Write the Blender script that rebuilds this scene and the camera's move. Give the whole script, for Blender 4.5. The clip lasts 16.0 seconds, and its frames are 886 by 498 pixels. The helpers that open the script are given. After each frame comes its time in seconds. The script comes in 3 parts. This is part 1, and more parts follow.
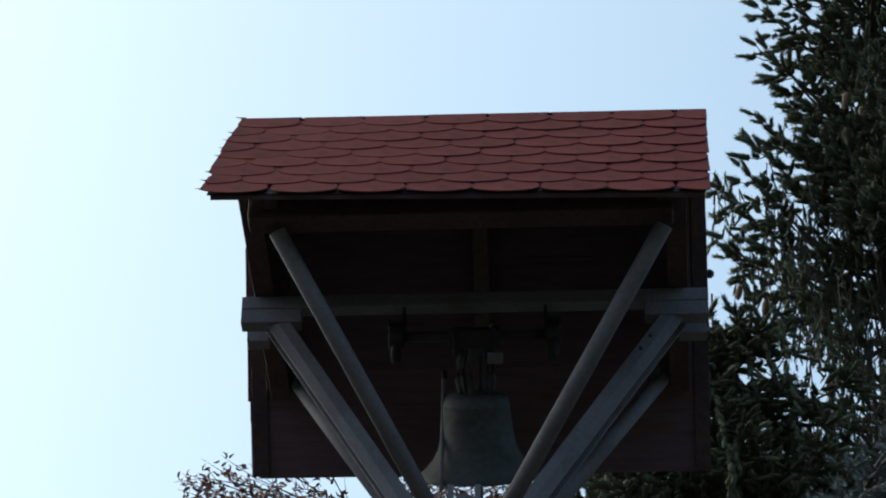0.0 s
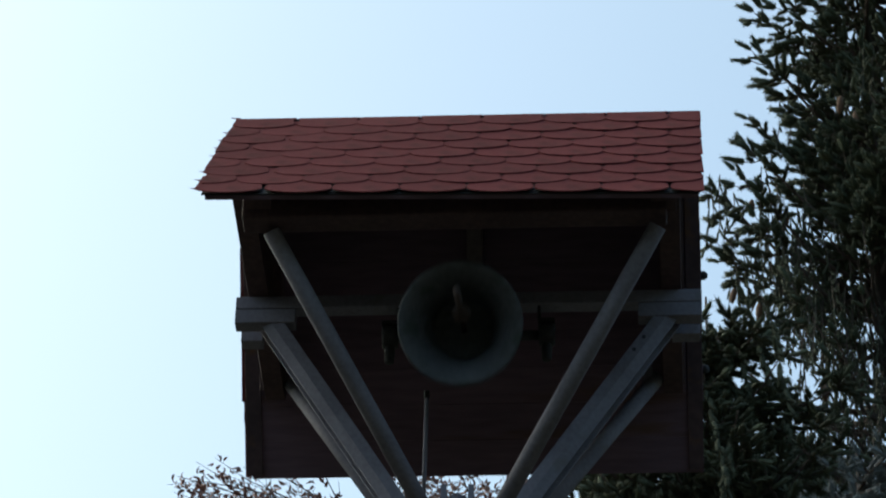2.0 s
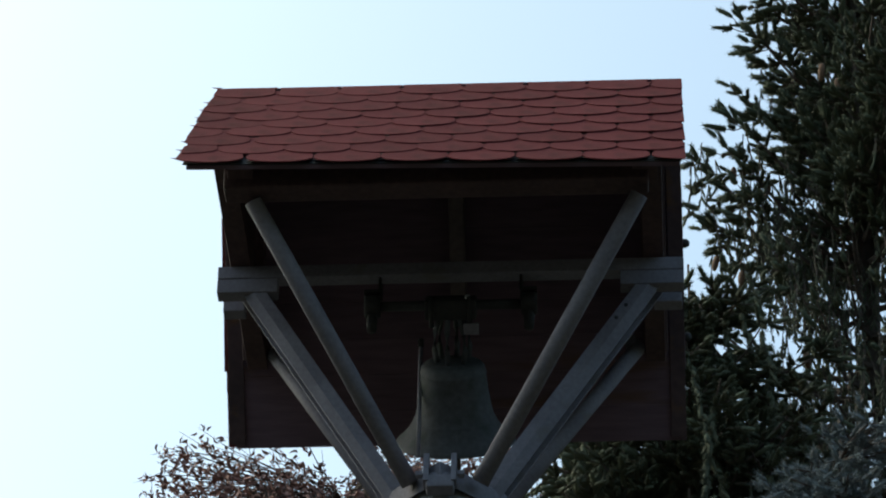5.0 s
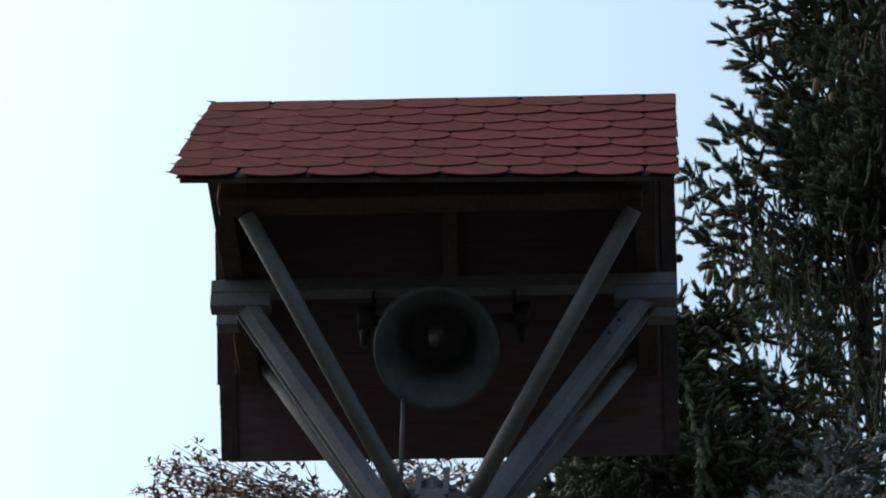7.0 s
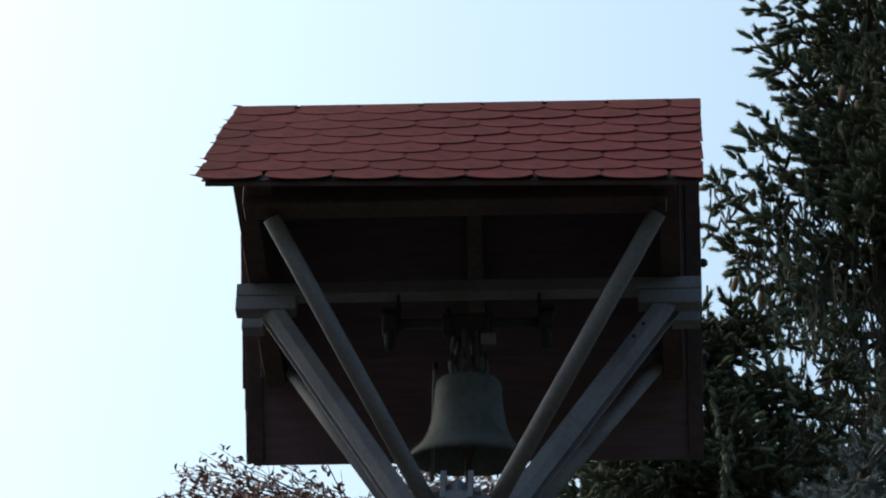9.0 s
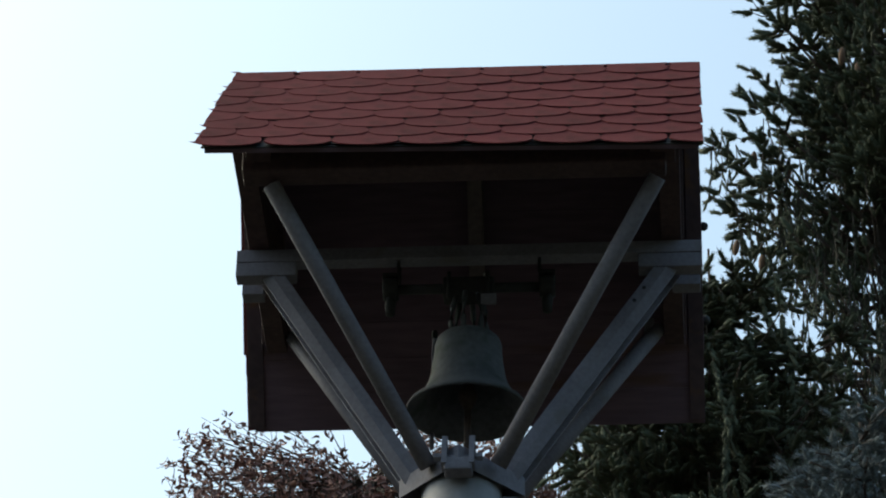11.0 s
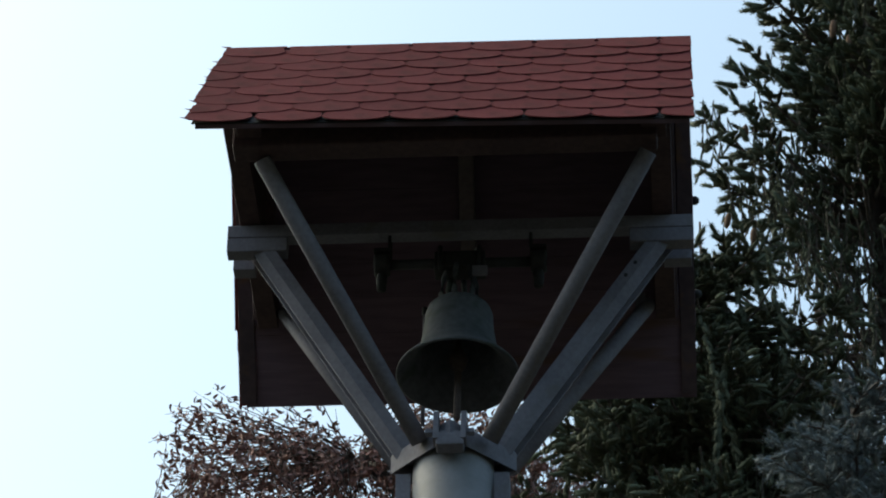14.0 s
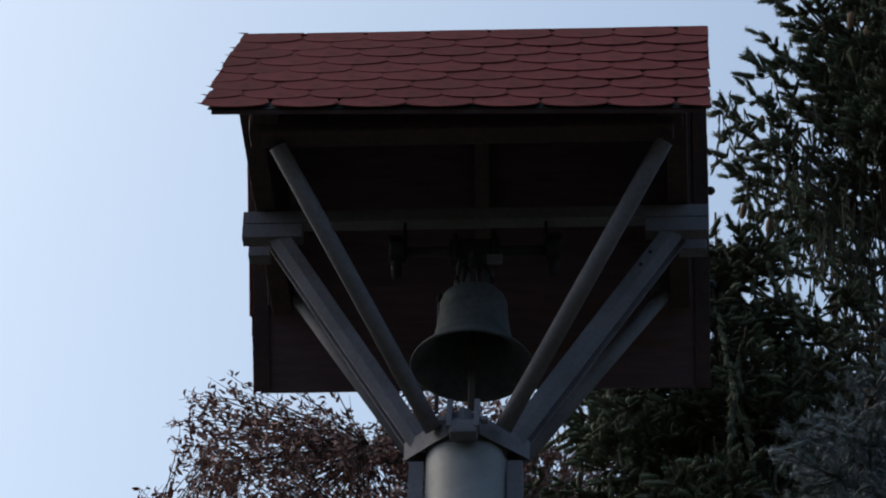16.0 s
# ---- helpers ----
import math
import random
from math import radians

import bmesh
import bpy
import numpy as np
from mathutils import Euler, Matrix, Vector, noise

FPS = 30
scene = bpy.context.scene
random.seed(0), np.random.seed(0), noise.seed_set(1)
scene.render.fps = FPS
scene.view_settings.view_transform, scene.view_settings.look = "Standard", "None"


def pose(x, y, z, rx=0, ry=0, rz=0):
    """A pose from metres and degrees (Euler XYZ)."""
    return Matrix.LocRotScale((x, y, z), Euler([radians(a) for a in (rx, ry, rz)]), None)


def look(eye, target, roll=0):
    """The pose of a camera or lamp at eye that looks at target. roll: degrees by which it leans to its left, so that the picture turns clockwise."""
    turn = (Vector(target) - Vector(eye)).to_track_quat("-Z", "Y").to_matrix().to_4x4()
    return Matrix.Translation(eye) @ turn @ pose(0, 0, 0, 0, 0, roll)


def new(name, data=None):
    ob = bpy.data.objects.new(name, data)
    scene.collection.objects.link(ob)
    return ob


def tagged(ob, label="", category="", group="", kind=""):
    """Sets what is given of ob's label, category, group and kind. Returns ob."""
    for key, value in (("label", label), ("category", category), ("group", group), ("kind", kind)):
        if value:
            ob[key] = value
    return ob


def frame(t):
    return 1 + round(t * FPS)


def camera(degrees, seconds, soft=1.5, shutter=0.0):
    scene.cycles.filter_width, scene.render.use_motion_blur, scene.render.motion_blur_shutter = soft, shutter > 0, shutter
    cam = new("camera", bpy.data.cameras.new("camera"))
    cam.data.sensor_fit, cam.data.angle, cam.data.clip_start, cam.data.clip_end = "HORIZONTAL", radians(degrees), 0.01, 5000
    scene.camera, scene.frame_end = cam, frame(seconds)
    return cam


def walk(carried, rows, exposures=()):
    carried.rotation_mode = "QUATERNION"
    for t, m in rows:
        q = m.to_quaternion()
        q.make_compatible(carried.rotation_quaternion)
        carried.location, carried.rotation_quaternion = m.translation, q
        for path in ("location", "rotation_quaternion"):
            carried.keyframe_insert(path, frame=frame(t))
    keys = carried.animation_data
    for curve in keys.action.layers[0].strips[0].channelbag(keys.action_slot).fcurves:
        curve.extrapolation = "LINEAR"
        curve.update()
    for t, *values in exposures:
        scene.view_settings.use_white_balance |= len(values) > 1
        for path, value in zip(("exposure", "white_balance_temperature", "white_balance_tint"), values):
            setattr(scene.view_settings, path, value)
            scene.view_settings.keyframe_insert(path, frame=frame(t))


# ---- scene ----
cam = camera(13.288, 16.0, soft=2.0, shutter=0.6)

# seconds, eye, turn to the left, upward tilt, lean (degrees)
CAMERA_ROWS = [
    (0.0, 0.826, -11.891, 1.689, 4.513, 37.474, 1.514),
    (0.5, 0.831, -11.891, 1.652, 4.593, 37.597, 1.645),
    (1.0, 0.835, -11.891, 1.613, 4.621, 37.743, 1.683),
    (1.5, 0.835, -11.891, 1.607, 4.588, 37.794, 1.667),
    (2.0, 0.834, -11.891, 1.654, 4.438, 37.593, 1.644),
    (2.5, 0.830, -11.891, 1.688, 4.263, 36.676, 1.586),
    (3.0, 0.838, -11.891, 1.635, 4.158, 36.379, 1.610),
    (3.5, 0.845, -11.891, 1.612, 4.128, 36.228, 1.499),
    (4.0, 0.840, -11.891, 1.607, 4.097, 36.271, 1.349),
    (4.5, 0.838, -11.891, 1.647, 4.108, 36.963, 1.160),
    (7.0, 0.843, -11.891, 1.671, 4.006, 37.294, 1.331),
    (7.5, 0.836, -11.891, 1.708, 3.903, 37.356, 1.065),
    (8.0, 0.841, -11.891, 1.693, 3.953, 37.522, 1.105),
    (8.5, 0.848, -11.891, 1.664, 4.211, 37.574, 1.407),
    (9.0, 0.858, -11.891, 1.622, 4.552, 37.489, 1.749),
    (11.5, 0.871, -11.891, 1.628, 4.523, 36.906, 1.240),
    (12.0, 0.871, -11.891, 1.616, 4.358, 36.912, 1.048),
    (12.5, 0.869, -11.891, 1.625, 4.281, 36.841, 1.031),
    (13.0, 0.867, -11.891, 1.643, 4.298, 36.695, 1.002),
    (13.5, 0.872, -11.891, 1.660, 4.359, 36.546, 1.163),
    (14.0, 0.874, -11.891, 1.649, 4.436, 36.507, 1.157),
    (14.5, 0.875, -11.891, 1.629, 4.551, 36.512, 1.256),
    (15.0, 0.880, -11.891, 1.616, 4.672, 36.472, 1.430),
    (15.5, 0.877, -11.891, 1.617, 4.726, 36.389, 1.598),
    (16.0, 0.877, -11.891, 1.646, 4.727, 36.325, 1.865),
]


def aim(x, y, z, turn, tilt, lean):
    a, b = radians(turn), radians(tilt)
    way = Vector((-math.sin(a) * math.cos(b), math.cos(a) * math.cos(b), math.sin(b)))
    return look((x, y, z), Vector((x, y, z)) + way, lean)


walk(cam, [(r[0], aim(*r[1:])) for r in CAMERA_ROWS],
     exposures=[(0.0, 1.07, 6550, -9), (2.0, 1.07, 6550, -9), (3.0, 1.22, 6750, -9), (15.7, 1.22, 6750, -9), (16.0, 0.69, 6450, 0)])

# ---- light ----
world = bpy.data.worlds.new("evening_sky")
scene.world = world
world.use_nodes = True
wn = world.node_tree.nodes
sky = wn.new("ShaderNodeTexSky")
sky.sky_type = "NISHITA"
sky.sun_disc = False
SUN_UP, SUN_TURN = radians(44), radians(-66)
sky.sun_elevation = SUN_UP
sky.sun_rotation = SUN_TURN
sky.air_density, sky.dust_density, sky.ozone_density = 1.0, 4.5, 2.0
wn["Background"].inputs["Strength"].default_value = 0.12
world.node_tree.links.new(sky.outputs["Color"], wn["Background"].inputs["Color"])
sun = new("sun", bpy.data.lights.new("sun", "SUN"))
sun.data.energy, sun.data.angle, sun.data.color = 0.1, radians(60), (1.0, 0.95, 0.88)
sun.matrix_world = look((0, 0, 0), (-math.sin(SUN_TURN) * math.cos(SUN_UP), -math.cos(SUN_TURN) * math.cos(SUN_UP), -math.sin(SUN_UP)))


# ---- materials ----
def material(name, low, high, rough=0.7, metal=0.0, grain=30.0, patch=4.0, bump=0.2, stretch=(1, 1, 1),
             vary=0.0, stain=None, stain_at=0.62, shine=0.4):
    m = bpy.data.materials.new(name)
    m.use_nodes = True
    nt = m.node_tree
    n, link = nt.nodes, nt.links.new
    bsdf = n["Principled BSDF"]
    coord = n.new("ShaderNodeTexCoord")
    mapping = n.new("ShaderNodeMapping")
    mapping.inputs["Scale"].default_value = stretch
    link(coord.outputs["Object"], mapping.inputs["Vector"])
    fine = n.new("ShaderNodeTexNoise")
    fine.inputs["Scale"].default_value, fine.inputs["Detail"].default_value = grain, 6
    link(mapping.outputs["Vector"], fine.inputs["Vector"])
    broad = n.new("ShaderNodeTexNoise")
    broad.inputs["Scale"].default_value, broad.inputs["Detail"].default_value = patch, 3
    link(mapping.outputs["Vector"], broad.inputs["Vector"])
    add = n.new("ShaderNodeMath")
    add.operation = "MULTIPLY_ADD"
    add.inputs[1].default_value = 0.5
    link(fine.outputs["Fac"], add.inputs[0])
    half = n.new("ShaderNodeMath")
    half.operation = "MULTIPLY"
    half.inputs[1].default_value = 0.5
    link(broad.outputs["Fac"], half.inputs[0])
    link(half.outputs[0], add.inputs[2])
    ramp = n.new("ShaderNodeValToRGB")
    ramp.color_ramp.elements[0].position, ramp.color_ramp.elements[1].position = 0.36, 0.64
    ramp.color_ramp.elements[0].color, ramp.color_ramp.elements[1].color = (*low, 1), (*high, 1)
    link(add.outputs[0], ramp.inputs["Fac"])
    out = ramp.outputs["Color"]
    if stain:
        spot = n.new("ShaderNodeTexNoise")
        spot.inputs["Scale"].default_value, spot.inputs["Detail"].default_value = patch * 1.7, 5
        link(mapping.outputs["Vector"], spot.inputs["Vector"])
        edge = n.new("ShaderNodeMapRange")
        edge.inputs["From Min"].default_value, edge.inputs["From Max"].default_value = stain_at - 0.06, stain_at + 0.08
        link(spot.outputs["Fac"], edge.inputs["Value"])
        mix = n.new("ShaderNodeMix")
        mix.data_type = "RGBA"
        link(edge.outputs["Result"], mix.inputs["Factor"])
        link(out, mix.inputs["A"])
        mix.inputs["B"].default_value = (*stain, 1)
        out = mix.outputs["Result"]
    if vary:
        info = n.new("ShaderNodeObjectInfo")
        geo = n.new("ShaderNodeNewGeometry")
        both = n.new("ShaderNodeMath")
        both.operation = "ADD"
        link(info.outputs["Random"], both.inputs[0])
        link(geo.outputs["Random Per Island"], both.inputs[1])
        span = n.new("ShaderNodeMapRange")
        span.inputs["From Max"].default_value = 2.0
        span.inputs["To Min"].default_value, span.inputs["To Max"].default_value = 1 - vary, 1 + vary
        link(both.outputs[0], span.inputs["Value"])
        tone = n.new("ShaderNodeHueSaturation")
        link(span.outputs["Result"], tone.inputs["Value"])
        link(out, tone.inputs["Color"])
        out = tone.outputs["Color"]
    link(out, bsdf.inputs["Base Color"])
    bsdf.inputs["Specular IOR Level"].default_value = shine
    bsdf.inputs["Roughness"].default_value, bsdf.inputs["Metallic"].default_value = rough, metal
    if bump:
        b = n.new("ShaderNodeBump")
        b.inputs["Strength"].default_value, b.inputs["Distance"].default_value = bump, 0.004
        link(fine.outputs["Fac"], b.inputs["Height"])
        link(b.outputs["Normal"], bsdf.inputs["Normal"])
    return m


SHINGLE = material("red_shingle", (0.102, 0.024, 0.025), (0.155, 0.036, 0.037), 0.95, grain=220, patch=3, bump=0.5, vary=0.2, stain=(0.085, 0.024, 0.023), stain_at=0.62, shine=0.06)
DECK = material("dark_plank", (0.088, 0.055, 0.074), (0.145, 0.092, 0.12), 0.8, grain=40, patch=3, bump=0.4, stretch=(0.15, 1, 1),
                vary=0.12, stain=(0.10, 0.05, 0.025), stain_at=0.68)
RAFTER = material("stained_timber", (0.045, 0.025, 0.027), (0.082, 0.047, 0.047), 0.75, grain=40, patch=3, bump=0.4, vary=0.2)
VERGE = material("stained_verge_wood", (0.05, 0.031, 0.036), (0.088, 0.053, 0.058), 0.8, grain=30, patch=5, bump=0.4, vary=0.1, stain=(0.11, 0.056, 0.03), stain_at=0.62)
POST_WOOD = material("brown_timber", (0.115, 0.088, 0.088), (0.18, 0.138, 0.135), 0.75, grain=40, patch=3, bump=0.4)
STEEL = material("grey_painted_steel", (0.142, 0.132, 0.155), (0.205, 0.192, 0.222), 0.75, grain=60, patch=5, bump=0.12,
                 vary=0.08, stain=(0.15, 0.138, 0.14), stain_at=0.66, shine=0.2)
POLE_PAINT = material("pale_painted_steel", (0.215, 0.205, 0.215), (0.27, 0.258, 0.27), 0.65, grain=50, patch=2.5, bump=0.08,
                      stain=(0.20, 0.19, 0.195), stain_at=0.66)
BRONZE = material("weathered_bronze", (0.051, 0.052, 0.057), (0.094, 0.096, 0.103), 0.72, 0.15, grain=45, patch=6, bump=0.2,
                  stain=(0.045, 0.052, 0.047), stain_at=0.6)
IRON = material("dark_iron", (0.018, 0.017, 0.018), (0.036, 0.033, 0.032), 0.7, 0.2, grain=60, patch=8, bump=0.2)
RUST = material("rusty_iron", (0.05, 0.036, 0.032), (0.092, 0.066, 0.058), 0.8, 0.2, grain=70, patch=8, bump=0.3)
ZINC = material("bright_zinc", (0.45, 0.46, 0.46), (0.6, 0.6, 0.6), 0.35, 0.8, grain=60, patch=8, bump=0.05)
BARK = material("spruce_bark", (0.05, 0.035, 0.028), (0.11, 0.075, 0.06), 0.9, grain=25, patch=5, bump=0.8, stretch=(1, 1, 0.25))
TWIG = material("dark_twig", (0.05, 0.038, 0.032), (0.095, 0.07, 0.06), 0.9, grain=40, patch=5, bump=0.3)
NEEDLE = material("green_needles", (0.052, 0.057, 0.038), (0.098, 0.106, 0.07), 0.7, grain=12, patch=2, bump=0, vary=0.35, shine=0.12)
NEEDLE_NEW = material("fresh_green_needles", (0.07, 0.081, 0.056), (0.118, 0.134, 0.09), 0.7, grain=12, patch=2, bump=0, vary=0.3, shine=0.12)
NEEDLE_BLUE = material("blue_needles", (0.135, 0.156, 0.166), (0.235, 0.265, 0.275), 0.7, grain=12, patch=2, bump=0, vary=0.25, shine=0.12)
LEAF = material("withered_leaf", (0.14, 0.07, 0.06), (0.27, 0.14, 0.118), 0.7, grain=20, patch=3, bump=0, vary=0.4)
CONE = material("brown_cone", (0.09, 0.05, 0.03), (0.16, 0.09, 0.055), 0.8, grain=60, patch=8, bump=0.5)
GRASS = material("grass_ground", (0.03, 0.032, 0.024), (0.055, 0.055, 0.042), 0.95, grain=8, patch=0.3, bump=0.5)
BLOCKER_GREEN = material("dark_blocker_green", (0.02, 0.03, 0.018), (0.05, 0.06, 0.035), 0.95, grain=1.2, patch=0.15, bump=0.5)
PAVING = material("concrete_base", (0.25, 0.25, 0.24), (0.36, 0.35, 0.33), 0.9, grain=30, patch=3, bump=0.3)


# ---- mesh helpers ----
def mesh_of(name, bm, mat, smooth=False):
    me = bpy.data.meshes.new(name)
    bm.normal_update()
    bm.to_mesh(me)
    bm.free()
    me.materials.append(mat)
    if smooth:
        me.shade_smooth()
    return me


def part(name, bm, mat, parent, label="", smooth=False, at=None):
    ob = new(name, mesh_of(name, bm, mat, smooth) if isinstance(bm, bmesh.types.BMesh) else bm)
    ob.parent = parent
    if at is not None:
        ob.matrix_local = at
    if label:
        tagged(ob, label)
    return ob


def thing(name, m, label, category, group="", kind=""):
    ob = new(name)
    ob.empty_display_size = 0.1
    ob.matrix_world = m
    return tagged(ob, label, category, group, kind)


def box(bm, x0, x1, y0, y1, z0, z1, bevel=0.0, m=None):
    made = bmesh.ops.create_cube(bm, size=1.0)["verts"]
    for v in made:
        v.co = Vector(((x0 + x1) / 2 + v.co.x * (x1 - x0), (y0 + y1) / 2 + v.co.y * (y1 - y0), (z0 + z1) / 2 + v.co.z * (z1 - z0)))
    if bevel:
        edges = list({e for v in made for e in v.link_edges})
        made = [v for v in bmesh.ops.bevel(bm, geom=edges, offset=bevel, segments=2, affect="EDGES", profile=0.6)["verts"]]
        made = list({w for v in made for f in v.link_faces for w in f.verts})
    if m is not None:
        bmesh.ops.transform(bm, matrix=m, verts=made)
    return bm


def along(a, b):
    """A frame at a whose z axis points to b."""
    a, b = Vector(a), Vector(b)
    return Matrix.Translation(a) @ (b - a).to_track_quat("Z", "Y").to_matrix().to_4x4()


def lathe(bm, profile, sides=48, m=None, close=False):
    rings = []
    for r, z in profile:
        ring = []
        for i in range(sides):
            a = 2 * math.pi * i / sides
            ring.append(bm.verts.new((r * math.cos(a), r * math.sin(a), z)))
        rings.append(ring)
    for lower, upper in zip(rings, rings[1:]):
        for i in range(sides):
            j = (i + 1) % sides
            bm.faces.new((lower[i], lower[j], upper[j], upper[i]))
    if close:
        bm.faces.new(list(reversed(rings[0])))
        bm.faces.new(rings[-1])
    if m is not None:
        bmesh.ops.transform(bm, matrix=m, verts=[v for ring in rings for v in ring])
    return bm


def tube(bm, points, radii, sides=8, close=True):
    """A tapering tube through points."""
    rings = []
    for i, p in enumerate(points):
        p = Vector(p)
        ahead = Vector(points[min(i + 1, len(points) - 1)]) - Vector(points[max(i - 1, 0)])
        q = ahead.to_track_quat("Z", "Y")
        rings.append([bm.verts.new(p + q @ Vector((radii[i] * math.cos(2 * math.pi * k / sides), radii[i] * math.sin(2 * math.pi * k / sides), 0)))
                      for k in range(sides)])
    for lower, upper in zip(rings, rings[1:]):
        for k in range(sides):
            j = (k + 1) % sides
            bm.faces.new((lower[k], lower[j], upper[j], upper[k]))
    if close:
        bm.faces.new(list(reversed(rings[0])))
        bm.faces.new(rings[-1])
    return bm


# ---- ground ----
RIDGE = 11.52            # height of the ridge over the ground
PITCH = radians(50.94)
SLOPE = 1.466            # length of either roof slope
HALF = 0.94              # half the roof's length
TOP = Matrix.Translation((0, 0, RIDGE))

bm = bmesh.new()
bmesh.ops.create_grid(bm, x_segments=60, y_segments=60, size=1500)
ground = new("ground", mesh_of("ground", bm, GRASS))
tagged(ground, "short green grass lawn round the bell post", "ground", kind="structure")

# unseen wood-like ring, added to close the horizon and block its glow
bm = bmesh.new()
rng = random.Random(8)
rings = []
for i in range(240):
    a = 2 * math.pi * i / 240
    high = 17 + 3.5 * noise.noise((3 * math.cos(a), 3 * math.sin(a), 0)) + rng.uniform(-0.9, 0.9)
    prof = ((52, 0), (50.5, high * 0.35), (51, high * 0.75), (53, high), (58, high * 0.9), (65, 0))
    rings.append([bm.verts.new(((r + rng.uniform(-0.7, 0.7)) * math.cos(a), (r + rng.uniform(-0.7, 0.7)) * math.sin(a), z)) for r, z in prof])
for i in range(240):
    p, q = rings[i], rings[(i + 1) % 240]
    for k in range(5):
        bm.faces.new((p[k], q[k], q[k + 1], p[k + 1]))
woods = new("horizon_blocker", mesh_of("horizon_blocker", bm, BLOCKER_GREEN))
tagged(woods, "unseen dark wood-like ring added to block the low sky's glow", "woods", kind="stuff")

# ---- bell shelter: a steep gable roof on struts ----
shelter = thing("bell_shelter", TOP, "steep red-shingled gable roof over dark planks, carried on grey steel struts", "bell shelter")


def slope_frame(front):
    """Origin on the ridge, x along the ridge, -y down the slope, z outward."""
    m = Matrix.Rotation(PITCH, 4, "X")
    return m if front else Matrix.Rotation(math.pi, 4, "Z") @ m


def twist(front, y):
    """The front slope is slightly twisted: its eaves hang lower at one end."""
    return Matrix.Rotation(0.017 * -y / SLOPE if front else 0.0, 4, "Y")


random.seed(4)
WIDE, STEP = 0.25, 0.1555
for front in (True, False):
    side = slope_frame(front)
    deck = thing("roof_slope", Matrix.Identity(4), "", "")
    deck.parent = shelter
    deck.matrix_local = side
    bm = box(bmesh.new(), -HALF + 0.015, HALF - 0.015, -SLOPE + 0.03, -0.005, -0.0105, -0.006)
    for v in bm.verts:
        v.co = twist(front, v.co.y) @ v.co
    felt = part("roofing_felt", bm, IRON, deck, "black roofing felt under the shingles")
    y, deep = 0.0, (SLOPE - 0.03 if front else SLOPE)
    for i in range(10):
        w = deep / 10 - 0.0008
        bm = box(bmesh.new(), -HALF + (0.02 if front else 0.004) + random.uniform(0, 0.01), HALF - 0.02 - random.uniform(0, 0.012),
                 -y - w, -y, -0.028, -0.011, 0.0012)
        part("plank", bm, DECK, deck, at=twist(front, -y - w / 2))
        y += deep / 10

# rafters, purlins, uprights
for front in (True, False):
    for x0, x1 in (((-0.775, -0.68), (0.74, 0.835)) if front else ((-0.862, -0.765), (0.762, 0.86))):
        bm = box(bmesh.new(), x0, x1, -1.30 if front else -1.10, -0.02, -0.125, -0.0285, 0.0025)
        if not front:
            bmesh.ops.transform(bm, matrix=Matrix.Diagonal((-1, 1, 1, 1)), verts=bm.verts)
            bmesh.ops.reverse_faces(bm, faces=bm.faces)
        part("rafter", bm, RAFTER, shelter, at=slope_frame(front))
bm = box(bmesh.new(), -0.05, 0.012, -0.92, -0.02, -0.125, -0.0285, 0.006)
part("rafter", bm, POST_WOOD, shelter, "paler brown middle rafter", at=slope_frame(False))
bm = box(bmesh.new(), -0.79, 0.80, -0.755, -0.655, -1.10, -0.965, 0.008)
part("purlin", bm, RAFTER, shelter, "dark front eaves purlin")
bm = box(bmesh.new(), -0.88, 0.88, -0.05, 0.05, -0.26, -0.14, 0.008)
part("ridge_beam", bm, RAFTER, shelter)

for x0, x1 in ((-0.931, -0.868), (0.868, 0.928)):
    bm = box(bmesh.new(), -x1, -x0, -1.45, -0.03, -0.042, -0.0285, 0.0015)
    part("verge_board", bm, VERGE, shelter, "stained brown verge board", at=slope_frame(False))

# dark boarding closes both gables above the beam
for x0, x1 in ((-0.815, -0.795), (0.80, 0.82)):
    low, top = -0.86, -0.16
    bm = bmesh.new()
    flank = [(-0.56, low), (0.56, low), (0.035, top), (-0.035, top)]
    a = [bm.verts.new((x0, y, z)) for y, z in flank]
    b = [bm.verts.new((x1, y, z)) for y, z in flank]
    bm.faces.new(a)
    bm.faces.new(b[::-1])
    for i in range(4):
        j = (i + 1) % 4
        bm.faces.new((a[j], a[i], b[i], b[j]))
    bmesh.ops.recalc_face_normals(bm, faces=bm.faces)
    part("gable_panel", bm, RAFTER, shelter, "dark stained boarding in the gable")
    part("tie_beam", box(bmesh.new(), x0 - 0.03, x1 + 0.03, -0.66, 0.66, -0.935, -0.862, 0.004), RAFTER, shelter, "dark tie beam of the gable frame")

# steel cross beams
for x0, x1, y0, y1, z0, z1 in ((-0.892, 0.928, -0.05, 0.012, -0.998, -0.94),
                               (-0.892, -0.655, -0.05, 0.012, -1.066, -1.0015), (0.68, 0.928, -0.05, 0.012, -1.066, -1.0015)):
    bm = box(bmesh.new(), x0, x1, y0, y1, z0, z1, 0.004)
    part("cross_beam", bm, STEEL, shelter, "grey painted steel channel")
for x0, x1 in ((-0.887, -0.80), (0.81, 0.92)):
    bm = box(bmesh.new(), x0, x1, 0.12, 0.18, -1.03, -0.985, 0.004)
    part("beam_stub", bm, STEEL, shelter, "short grey steel stub")

# struts
def pipe(a, b, r, t=0.006):
    m = along(a, b)
    n = (Vector(b) - Vector(a)).length
    return lathe(bmesh.new(), [(r - t, n - 0.002), (r, n), (r, n - 0.004), (r, 0), (r - t, 0), (r - t, n - 0.002)], 24, m)


